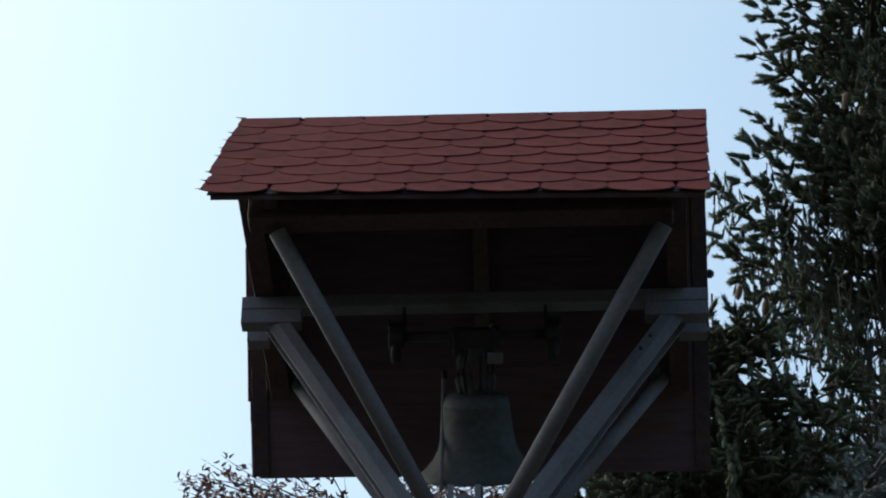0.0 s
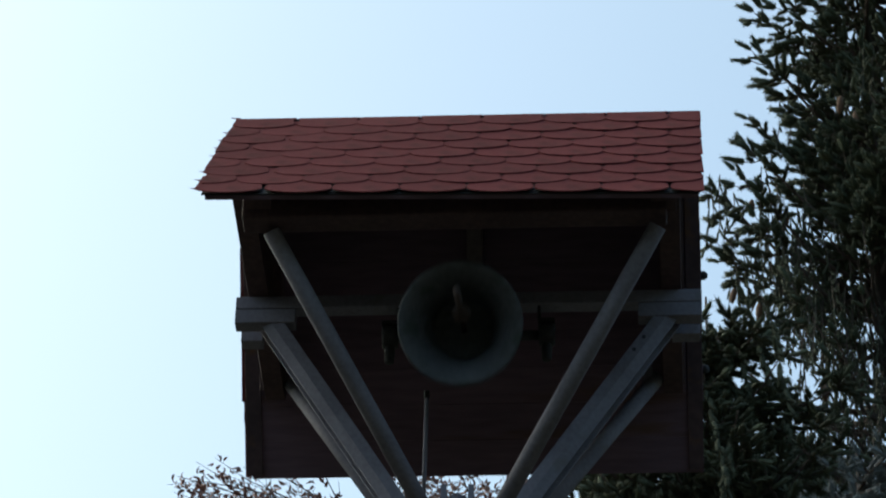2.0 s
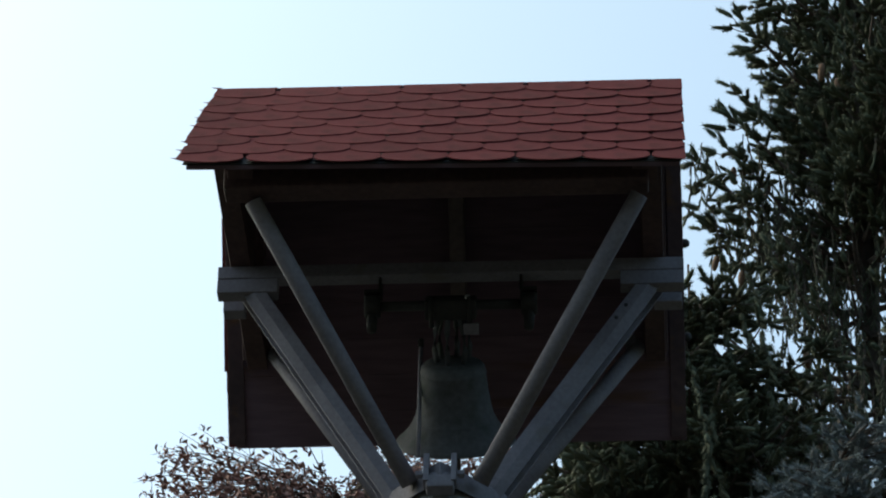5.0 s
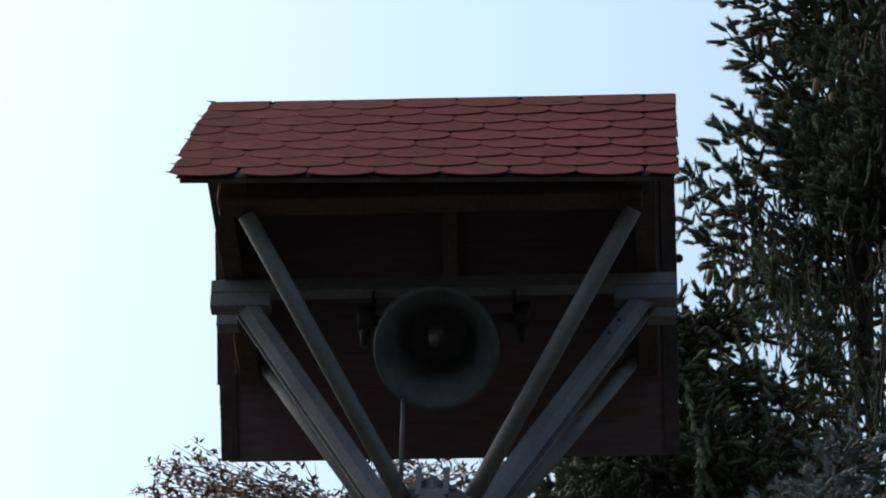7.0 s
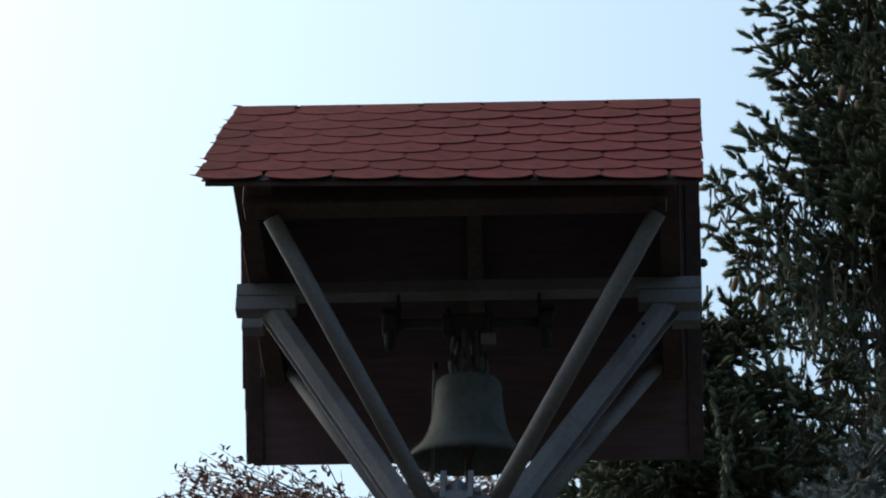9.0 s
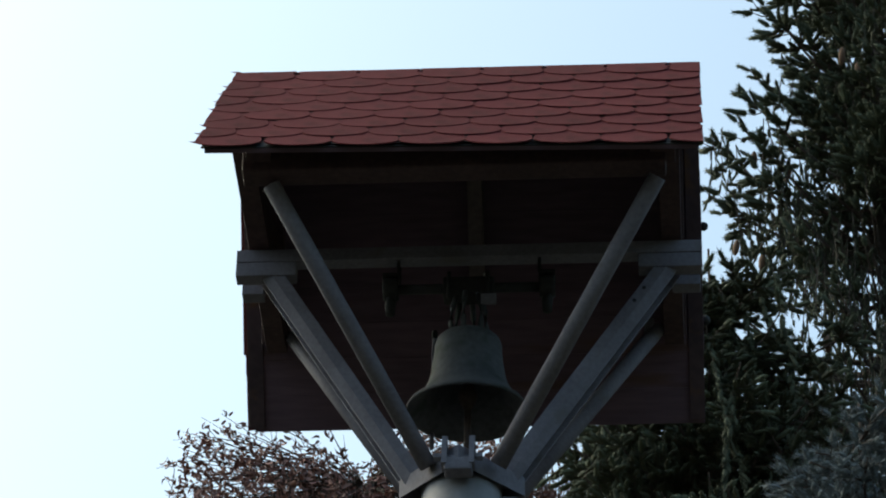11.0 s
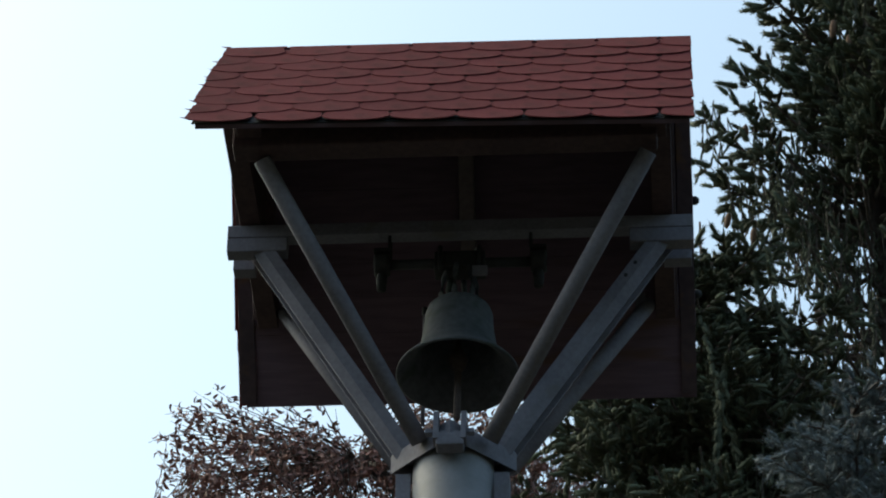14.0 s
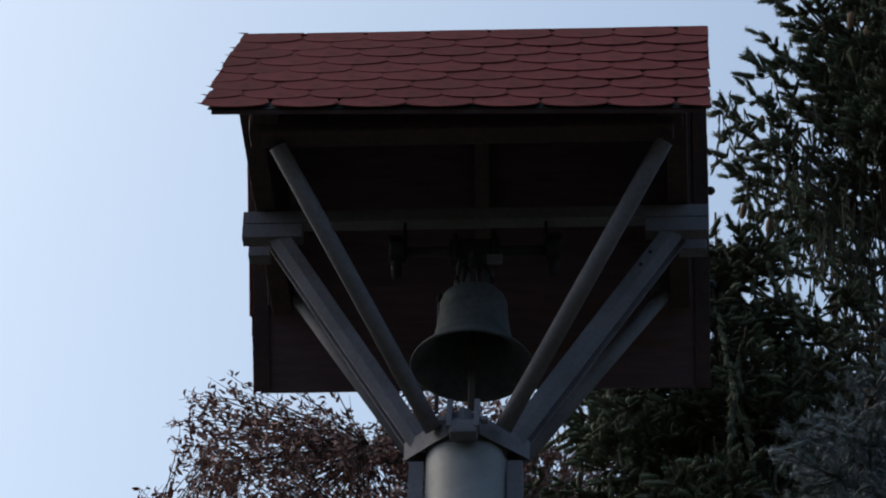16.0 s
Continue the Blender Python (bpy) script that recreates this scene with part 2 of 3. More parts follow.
for s in (-1, 1):
    ox = 0.0 if s < 0 else 0.02
    top = (-0.683, -0.69, -1.12) if s < 0 else (0.765, -0.70, -1.135)
    part("strut", pipe((-0.108 if s < 0 else 0.152, -0.15, -2.045), top, 0.0335), STEEL, shelter, "round grey steel strut", smooth=True)
    top = (-0.735, 0.60, -0.90) if s < 0 else (0.745, 0.60, -0.90)
    part("strut", pipe((s * 0.195 + ox, 0.13, -1.99), top, 0.0315), STEEL, shelter, "round grey steel strut", smooth=True)
    a, b = Vector((s * 0.17 + ox / 2, 0.0, -2.02)), Vector((s * 0.772 + ox * 2.2, 0.0, -1.018))
    n = (b - a).length
    up = (b - a).normalized()
    m = Matrix((Vector((0, 1, 0)).cross(up), Vector((0, 1, 0)), up)).transposed().to_4x4()
    m.translation = a
    w, d, g = 0.039, 0.045, 0.006
    rim = [(-s * x, y) for x, y in ((-w, -d + 0.02), (-0.1 * w, -d), (w, -d), (w, d), (-w, d), (-w, d - g), (w - g, d - g), (w - g, -d + g), (-0.1 * w, -d + g), (-w, -d + 0.02 + g))]
    bm = bmesh.new()
    low = [bm.verts.new(m @ Vector((x, y, 0))) for x, y in rim]
    high = [bm.verts.new(m @ Vector((x, y, n))) for x, y in rim]
    for i in range(len(rim)):
        j = (i + 1) % len(rim)
        bm.faces.new((low[i], low[j], high[j], high[i]))
    bm.faces.new(low)
    bm.faces.new(high[::-1])
    bmesh.ops.recalc_face_normals(bm, faces=bm.faces)
    part("strut", bm, STEEL, shelter, "grey steel channel strut")

for x in (-0.70, 0.71):
    part("gusset", box(bmesh.new(), x - 0.02, x + 0.02, 0.56, 0.572, -0.97, -0.87, 0.002), STEEL, shelter, "small steel gusset plate")
for y, z in ((0.42, -0.52), (0.66, -0.815)):
    part("knob", lathe(bmesh.new(), [(0.0, -0.02), (0.012, -0.018), (0.019, -0.004), (0.019, 0.006), (0.01, 0.018), (0, 0.02)], 14,
                       Matrix.Translation((0.938, y, z)) @ Matrix.Rotation(math.pi / 2, 4, "Y")), IRON, shelter, "small dark knob at the verge", smooth=True)
for q in (0.80, 0.86):
    p = Vector((0.015, 0, -2.02)).lerp(Vector((0.79, 0, -1.026)), q) + Vector((0.14 * (1 - q), -0.0465, 0))
    part("bolt_hole", lathe(bmesh.new(), [(0.0, 0.0), (0.008, 0.0), (0.008, 0.002), (0.0, 0.0025)], 12, Matrix.Translation(p) @ Matrix.Rotation(math.pi / 2, 4, "X")), IRON, shelter)

# shingles: one mesh for the full tab, one for either half
def tab_mesh(x0, x1, head=0.16, nick_left=True, nick_right=True):
    n, bm = 12, bmesh.new()
    nick = min(0.035, head - 0.01)       # the slit between two tabs widens where the row above ends
    outline = [(x1 - 0.002, head), (x0 + 0.002, head), (x0 + 0.002, nick)]
    if nick_left:
        outline += [(x0 + 0.011, 0.012), (x0 + 0.009, -0.012), (x0 + 0.002, -0.035)]
    for i in range(n + 1):
        x = x0 + (x1 - x0) * i / n
        u = min(1.0, abs(x) / (WIDE / 2))
        outline.append((x, -STEP + 0.088 * (1 - math.sqrt(max(0.0, 1 - (0.985 * u) ** 2)))))
    if nick_right:
        outline += [(x1 - 0.002, -0.035), (x1 - 0.009, -0.012), (x1 - 0.011, 0.012)]
    outline.append((x1 - 0.002, nick))
    lift = lambda y: 0.004 + 0.008 * (0.16 - y) / 0.32
    topv = [bm.verts.new((x, y, lift(y))) for x, y in outline]
    low = [bm.verts.new((x, y, lift(y) - 0.0035)) for x, y in outline]
    bm.faces.new(topv)
    bm.faces.new(list(reversed(low)))
    for i in range(len(outline)):
        j = (i + 1) % len(outline)
        bm.faces.new((low[i], low[j], topv[j], topv[i]))
    return mesh_of("shingle", bm, SHINGLE)


def tab_set(head):
    """A full tab, one for either verge, and the two halves."""
    return [tab_mesh(-0.125, 0.125, head), tab_mesh(-0.125, 0.125, head, nick_left=False), tab_mesh(-0.125, 0.125, head, nick_right=False),
            tab_mesh(-0.125, 0.0, head, nick_right=False), tab_mesh(0.0, 0.125, head, nick_left=False)]


TABS, TABS_TOP = tab_set(0.16), tab_set(0.055)
slopes = [o for o in shelter.children if o.name.startswith("roof_slope")]
for deck in slopes:
    rows = 9
    for r in range(rows + 1):
        y = -SLOPE + STEP * (r + 1) - (0.018 if deck == slopes[0] else -0.006)
        shift = WIDE / 2 if r % 2 else 0.0
        x = -HALF + shift
        full, first, last, left, right = TABS if y < -0.17 else TABS_TOP
        cells = [(x + WIDE * (k + 0.5), full) for k in range(7)]
        if shift:
            cells.insert(0, (-HALF, right))
            cells[-1] = (cells[-1][0], last)
        else:
            cells.append((HALF, left))
            cells[0] = (cells[0][0], first)
        for i, (cx, me) in enumerate(cells):
            if y > -0.02:
                continue
            at_verge = -random.uniform(0.0, 0.022) if i == 0 and deck == slopes[0] else random.uniform(0.0, 0.012) if i == len(cells) - 1 and deck == slopes[1] else 0.02 if i == 0 else 0.0
            jog = Matrix.Translation((cx + at_verge + random.uniform(-0.002, 0.002), y + random.uniform(-0.004, 0.004), random.uniform(0, 0.002)))
            part("shingle", me, SHINGLE, deck, at=twist(deck == slopes[0], y - STEP / 2) @ jog @ Matrix.Rotation(random.uniform(-0.012, 0.012), 4, "Z"))
        if random.random() < 0.75 and deck == slopes[0]:
            # curled corner at the verge
            bm = bmesh.new()
            v = [bm.verts.new(c) for c in ((0.02, -0.016, 0.003), (0.02, 0.02, 0.003), (-0.022, -0.006, 0.010), (0.02, 0.0, -0.004))]
            for f in ((0, 1, 2), (0, 2, 3), (1, 3, 2), (0, 3, 1)):
                bm.faces.new([v[q] for q in f])
            part("curled_corner", bm, SHINGLE, deck, at=twist(True, y - STEP / 2) @ Matrix.Translation((-HALF - 0.002 - 0.5 * 0.016, y - STEP * 0.62, 0.007)))
# ridge caps
for k in range(8):
    bm = bmesh.new()
    x0, x1 = -HALF - 0.003 + k * 0.235, -HALF - 0.003 + k * 0.235 + 0.238
    lift = 0.0015 * (k % 2) - 0.02
    run = math.tan(PITCH)
    pts = [(-0.075, -0.075 * run + 0.03), (-0.012, -0.004), (0, 0.004), (0.012, -0.004), (0.075, -0.075 * run + 0.03)]
    rim = pts + [(y, z - 0.006) for y, z in reversed(pts)]
    a = [bm.verts.new((x0, y, z + lift)) for y, z in rim]
    b = [bm.verts.new((x1, y, z + lift)) for y, z in rim]
    for i in range(len(rim)):
        j = (i + 1) % len(rim)
        bm.faces.new((a[i], a[j], b[j], b[i]))
    for i in range(4):
        for e, turn in ((a, 1), (b, -1)):
            quad = [e[i], e[9 - i], e[8 - i], e[i + 1]]
            bm.faces.new(quad if turn < 0 else quad[::-1])
    bmesh.ops.recalc_face_normals(bm, faces=bm.faces)
    part("ridge_cap", bm, SHINGLE, shelter)

# ---- post ----
post = thing("bell_post", pose(0.008, 0, 0), "tall pale grey painted steel pipe post with side channels", "post")
COLLAR = RIDGE - 2.03
bm = lathe(bmesh.new(), [(0.152, 0.0), (0.152, COLLAR - 0.012), (0.146, COLLAR - 0.006), (0.0, COLLAR - 0.004)], 56)
part("pipe", bm, POLE_PAINT, post, smooth=True)
for s in (-1, 1):
    bm = bmesh.new()
    x0, x1 = (0.156, 0.212) if s > 0 else (-0.212, -0.156)
    box(bm, x0, x1, -0.05, -0.044, 0.3, COLLAR - 0.09, 0.0015)
    box(bm, (0.206 if s > 0 else -0.212), (0.212 if s > 0 else -0.206), -0.0435, 0.05, 0.3, COLLAR - 0.09, 0.0015)
    part("side_channel", bm, STEEL, post, "grey steel channel along the post")
bm = lathe(bmesh.new(), [(0.228, COLLAR - 0.052), (0.236, COLLAR - 0.055), (0.236, COLLAR + 0.025), (0.226, COLLAR + 0.034), (0.02, COLLAR + 0.036), (0.02, COLLAR + 0.022), (0.226, COLLAR + 0.02), (0.228, COLLAR - 0.052)], 4)
part("collar", bm, STEEL, post, "flared grey steel collar at the post's head")
bm = box(bmesh.new(), -0.052, 0.052, -0.24, -0.17, COLLAR - 0.085, COLLAR - 0.03, 0.01)
part("bracket", bm, STEEL, post, "welded steel bracket")
part("bar", tube(bmesh.new(), [(-0.085, -0.215, COLLAR - 0.018), (0.085, -0.215, COLLAR - 0.018)], [0.008, 0.008], 10), STEEL, post, smooth=True)
for x0, x1 in ((-0.092, -0.066), (0.066, 0.09)):
    part("nut", lathe(bmesh.new(), [(0.0, x0), (0.017, x0), (0.017, x1), (0.0, x1)], 6, Matrix.Translation((0, -0.215, COLLAR - 0.018)) @ Matrix.Rotation(math.pi / 2, 4, "Y")), STEEL, post)
for x in (-0.062, 0.04):
    bm = bmesh.new()
    pts = [(-0.245, -0.06), (-0.18, -0.06), (-0.18, 0.055), (-0.205, 0.082), (-0.232, 0.066)]
    a = [bm.verts.new((x, y, COLLAR + z)) for y, z in pts]
    b = [bm.verts.new((x + 0.02, y, COLLAR + z)) for y, z in pts]
    bm.faces.new(a)
    bm.faces.new(list(reversed(b)))
    for i in range(5):
        j = (i + 1) % 5
        bm.faces.new((a[j], a[i], b[i], b[j]))
    bmesh.ops.recalc_face_normals(bm, faces=bm.faces)
    part("lug", bm, STEEL, post, "upright steel lug")
bm = lathe(bmesh.new(), [(0.45, 0.0), (0.45, 0.3), (0.42, 0.33), (0.0, 0.33)], 40)
part("footing_block", bm, PAVING, post, "round concrete footing")

# blade-shaped emblem on the front of the post
emblem = thing("post_emblem", pose(0.06, -0.168, RIDGE - 2.395), "dark grey metal emblem of two pointed blades on the post", "emblem")
for x, w, top in ((-0.118, 0.02, 0.02), (-0.03, 0.034, 0.03)):
    bm = bmesh.new()
    pts = [(x, top), (x + w * 0.45, top - 0.05), (x + w, top - 0.14), (x + w, -0.35), (x - 0.006, -0.35), (x - 0.006, top - 0.06)]
    a = [bm.verts.new((px, -0.006, pz)) for px, pz in pts]
    b = [bm.verts.new((px, 0.01, pz)) for px, pz in pts]
    bm.faces.new(a)
    bm.faces.new(b[::-1])
    for i in range(6):
        j = (i + 1) % 6
        bm.faces.new((a[j], a[i], b[i], b[j]))
    bmesh.ops.recalc_face_normals(bm, faces=bm.faces)
    part("blade", bm, STEEL, emblem)

# ---- bell ----
AXLE = Vector((0.02, 0.0, RIDGE - 1.115))
bell = thing("church_bell", Matrix.Translation(AXLE), "swinging bronze bell with green-grey patina under the roof", "bell")
outer = [(0.0, -0.135), (0.085, -0.137), (0.112, -0.146), (0.124, -0.163), (0.128, -0.185), (0.131, -0.19), (0.131, -0.197), (0.129, -0.203),
         (0.136, -0.29), (0.146, -0.37), (0.158, -0.425), (0.163, -0.43), (0.164, -0.436), (0.166, -0.441), (0.182, -0.475),
         (0.205, -0.508), (0.226, -0.530), (0.235, -0.545), (0.236, -0.553)]
inner = [(0.228, -0.556), (0.206, -0.535), (0.178, -0.5), (0.152, -0.44), (0.132, -0.36), (0.118, -0.26), (0.108, -0.18), (0.0, -0.165)]
squat = lambda z: -0.556 + (z + 0.556) * 0.79
outer, inner = [(r, squat(z)) for r, z in outer], [(r, squat(z)) for r, z in inner]
part("bell_body", lathe(bmesh.new(), outer + inner, 72), BRONZE, bell, "bell of patinated bronze with raised bands", smooth=True)
for k in range(6):
    a = math.pi * k / 3 + 0.3
    c, s = math.cos(a), math.sin(a)
    bm = tube(bmesh.new(), [(0.06 * c, 0.06 * s, -0.235), (0.072 * c, 0.072 * s, -0.17), (0.066 * c, 0.066 * s, -0.10), (0.05 * c, 0.05 * s, -0.045)], [0.011] * 4, 8)
    part("crown_loop", bm, BRONZE, bell, smooth=True)
bm = box(bmesh.new(), -0.10, 0.10, -0.045, 0.045, -0.05, 0.03, 0.01)
part("yoke", bm, IRON, bell, "dark iron yoke")
bm = lathe(bmesh.new(), [(0.02, -0.31), (0.02, 0.31)], 16, Matrix.Rotation(math.pi / 2, 4, "Y"), True)
part("axle", bm, IRON, bell, "dark iron axle", smooth=True)
for x in (-0.075, 0.075):
    bm = tube(bmesh.new(), [(x, -0.05, -0.075), (x, -0.05, 0.045)], [0.009, 0.009], 8)
    part("bolt", bm, IRON, bell, smooth=True)
bm = box(bmesh.new(), 0.05, 0.11, -0.06, -0.046, -0.105, -0.06, 0.003)
part("clamp_plate", bm, STEEL, bell)
part("nut", lathe(bmesh.new(), [(0, 0.034), (0.011, 0.034), (0.011, 0.046), (0, 0.048)], 6, Matrix.Translation((0.068, -0.03, 0))), ZINC, bell, "bright zinc nut")
clapper = part("clapper", tube(bmesh.new(), [(0, 0, 0), (0, 0, -0.16), (0, 0, -0.19), (0, 0, -0.22), (0, 0, -0.25), (0, 0, -0.28), (0, 0, -0.50), (0, 0, -0.505)],
                               [0.011, 0.012, 0.028, 0.038, 0.03, 0.013, 0.014, 0.008], 16), RUST, bell, "rusty iron clapper", smooth=True,
               at=pose(0, 0, -0.26))

for x, s in ((-0.285, -1), (0.325, 1)):
    hanger = thing("bell_bearing", Matrix.Translation((x, 0, RIDGE - 1.115)), "dark iron plummer bearing hung under the steel beam", "bearing", "bearings of the bell")
    part("housing", lathe(bmesh.new(), [(0.02, -0.03), (0.042, -0.03), (0.046, -0.02), (0.046, 0.02), (0.042, 0.03), (0.02, 0.03)], 24, Matrix.Rotation(math.pi / 2, 4, "Y")),
         IRON, hanger, smooth=True)
    part("plate", box(bmesh.new(), -0.032, 0.032, -0.04, 0.04, 0.044, 0.056, 0.003), IRON, hanger)
    for y in (-0.03, 0.03):
        part("rod", tube(bmesh.new(), [(-0.03 * s, y, 0.05), (-0.03 * s, y, 0.135)], [0.006, 0.006], 8), IRON, hanger, smooth=True)
    part("grease_cup", lathe(bmesh.new(), [(0.0, -0.12), (0.018, -0.118), (0.022, -0.06), (0.018, -0.045)], 16), IRON, hanger, smooth=True)


# pull rod of the bell's lever
ROD = Vector((-0.13, 0.22, RIDGE - 1.30))
pull_rod = thing("pull_rod", Matrix.Translation(ROD), "thin straight grey pull rod behind the bell", "rod")
part("shaft", tube(bmesh.new(), [(0, 0, 0.12), (0, 0, -0.42)], [0.008, 0.009], 10), STEEL, pull_rod, smooth=True)
part("end_nut", tube(bmesh.new(), [(0, 0, 0.10), (0, 0, 0.135)], [0.012, 0.012], 6), IRON, pull_rod)


# ---- trees ----
def direction(random_, up=0.0):
    a = random_.uniform(0, 2 * math.pi)
    return Vector((math.cos(a), math.sin(a), up)).normalized()


def shoot_data(rng, length, needle, count, core):
    """Verts and faces of one shoot along +x: a plump needle-clad body with needles standing out of it."""
    verts, faces = [], []
    n, ends = 6, ((0.0, core * 0.55), (0.22, core), (0.75, core * 0.9), (1.0, core * 0.3))
    bow = rng.uniform(-0.12, 0.12) * length
    for i, (u, r) in enumerate(ends):
        for k in range(n):
            a = 2 * math.pi * (k + 0.5 * (i % 2)) / n
            q = r * rng.uniform(0.72, 1.2)
            verts.append((length * u, q * math.cos(a), q * math.sin(a) + bow * u * u))
    for i in range(len(ends) - 1):
        for k in range(n):
            j = (k + 1) % n
            faces.append((n * i + k, n * i + j, n * i + n + j, n * i + n + k))
    faces.append(tuple(n * (len(ends) - 1) + k for k in range(n)))
    for i in range(count):
        u = (i + rng.random()) / count
        a = rng.uniform(0, 2 * math.pi)
        lean = rng.uniform(0.55, 1.0) if u < 0.9 else rng.uniform(0.1, 0.6)
        size = needle * rng.uniform(0.75, 1.2)
        d = np.array((math.cos(lean), math.sin(lean) * math.cos(a), math.sin(lean) * math.sin(a)))
        p = np.array((length * u, core * 0.7 * math.cos(a), core * 0.7 * math.sin(a) + bow * u * u))
        w = np.cross(d, (rng.uniform(-1, 1), rng.uniform(-1, 1), rng.uniform(-1, 1)))
        w = w / (np.linalg.norm(w) + 1e-6) * 0.0022
        b = len(verts)
        verts += [tuple(p - w), tuple(p + w), tuple(p + d * size)]
        faces.append((b, b + 1, b + 2))
    return np.array(verts), faces


def joined(name, chunks, mat):
    """One mesh from (verts, faces) chunks."""
    verts, faces, base = [], [], 0
    for v, f in chunks:
        verts.append(v)
        faces += [tuple(i + base for i in face) for face in f]
        base += len(v)
    me = bpy.data.meshes.new(name)
    me.from_pydata(np.concatenate(verts).tolist(), [], faces)
    me.polygons.foreach_set("use_smooth", [True] * len(me.polygons))
    me.materials.append(mat)
    return me


def placed(data, m):
    v, f = data
    a = np.array(m)
    return v @ a[:3, :3].T + a[:3, 3], f


def conifer(name, base, height, apex_spread, reach, seed, label, mat, mat_new, dense_from, dense_to, droop, needle, shoot_len, every, weep=0.0, core=0.55):
    """A conifer: trunk, whorls of limbs, and needle-clad shoots; finest between two heights."""
    rng = random.Random(seed)
    tree = thing(name, pose(*base), label, "tree")
    bm = tube(bmesh.new(), [(0, 0, 0), (0, 0, 0.3), (0.02, 0.01, height * 0.5), (0, 0, height)],
              [0.02 * height * 1.0, 0.013 * height, 0.008 * height, 0.006], 12)
    part("trunk", bm, BARK, tree, "scaly grey-brown trunk", smooth=True)
    variety = [shoot_data(rng, shoot_len * k, needle, int(56 * k), needle * core) for k in (0.6, 0.75, 0.9, 1.0, 1.2)]
    rough = [shoot_data(rng, shoot_len * 2.2, needle * 1.8, 14, 0.016) for k in range(3)]
    limbs, old, fresh = bmesh.new(), [], []
    z = 1.2
    while z < height - 0.15:
        fine = dense_from <= z <= dense_to
        left = height - z
        length = min(reach, apex_spread * left + 0.15)
        for k in range(8 if fine else 5):
            a = rng.uniform(0, 2 * math.pi)
            n = length * rng.uniform(0.68, 1.12)
            out = Vector((math.cos(a), math.sin(a), 0))
            if fine and out.y > 0.2 and rng.random() < 0.55:
                continue
            sag = droop * n * rng.uniform(0.7, 1.3)
            steps = max(4, int(n / 0.12)) if fine else 5
            pts = []
            for i in range(steps + 1):
                u = i / steps
                pts.append(Vector((0, 0, z)) + out * n * u + Vector((0, 0, -0.8 * sag * math.sin(u * 2.7) + 0.1 * sag * u))
                           + Vector((rng.uniform(-1, 1), rng.uniform(-1, 1), rng.uniform(-1, 1))) * 0.012)
            tube(limbs, pts, [0.004 + 0.016 * n * (1 - i / steps) * 0.6 for i in range(steps + 1)], 5)
            if not fine:
                for i in range(int(n / 0.08)):
                    u = rng.uniform(0.2, 1.0)
                    p = Vector((0, 0, z)) + out * n * u + Vector((0, 0, -0.8 * sag * math.sin(u * 2.7) + 0.1 * sag * u))
                    q = (out * rng.uniform(0.3, 1) + out.cross(Vector((0, 0, 1))) * rng.uniform(-1, 1) + Vector((0, 0, rng.uniform(-0.7, 0.2)))).to_track_quat("X", "Z")
                    old.append(placed(rng.choice(rough), Matrix.Translation(p) @ q.to_matrix().to_4x4()))
                continue
            # side twigs in fans, with shoots on them
            i_n = int(n / 0.07)
            for i in range(i_n):
                u = 0.12 + 0.9 * (i + rng.random()) / i_n
                if u > 1.0:
                    u = 1.0
                p = pts[min(steps, int(u * steps))]
                for hand in (-1, 1):
                    if rng.random() < 0.12:
                        continue
                    sidew = out.cross(Vector((0, 0, 1))) * hand
                    hang = rng.random() < weep
                    tl = (0.10 + 0.28 * n * (1.05 - u)) * rng.uniform(0.6, 1.15)
                    if hang:
                        tl = rng.uniform(0.25, 0.6)
                        d = (Vector((0, 0, -1)) + out * rng.uniform(-0.1, 0.25) + sidew * rng.uniform(0, 0.25)).normalized()
                    else:
                        d = (out * rng.uniform(0.5, 0.95) + sidew * rng.uniform(0.4, 0.9) + Vector((0, 0, rng.uniform(-0.4, 0.3)))).normalized()
                    end = p + d * tl
                    tube(limbs, [p, end], [0.004, 0.0022], 3, False)
                    m_n = max(1, int(tl / every))
                    for j in range(m_n + 1):
                        s = p + d * tl * (j + 0.3 * rng.random()) / max(1, m_n)
                        if j == m_n:
                            sd = d + Vector((rng.uniform(-1, 1), rng.uniform(-1, 1), rng.uniform(-0.6, 0.9))) * 0.25
                        elif hang:
                            sd = d + Vector((rng.uniform(-1, 1), rng.uniform(-1, 1), rng.uniform(-0.3, 0.5))) * 0.45
                        else:
                            across = d.cross(Vector((0, 0, 1))) * rng.choice((-1, 1))
                            sd = d * 0.8 + across * rng.uniform(0.4, 0.9) + Vector((0, 0, rng.uniform(-0.3, 0.45)))
                        q = sd.to_track_quat("X", "Z")
                        mm = Matrix.Translation(s) @ q.to_matrix().to_4x4() @ Matrix.Rotation(rng.uniform(0, 6.28), 4, "X")
                        (fresh if (j == m_n and u > 0.6 and not hang) else old).append(placed(rng.choice(variety), mm))
        z += (0.15 if fine else 0.34) * rng.uniform(0.8, 1.2)
    tagged(part("limb", limbs, TWIG, tree, "dark bare limbs and twigs"), kind="stuff")
    if old:
        tagged(part("foliage", joined("foliage", old, mat), mat, tree), kind="stuff")
    if fresh:
        tagged(part("shoot_tip", joined("shoot_tip", fresh, mat_new), mat_new, tree, "paler needle tips"), kind="stuff")
    return tree


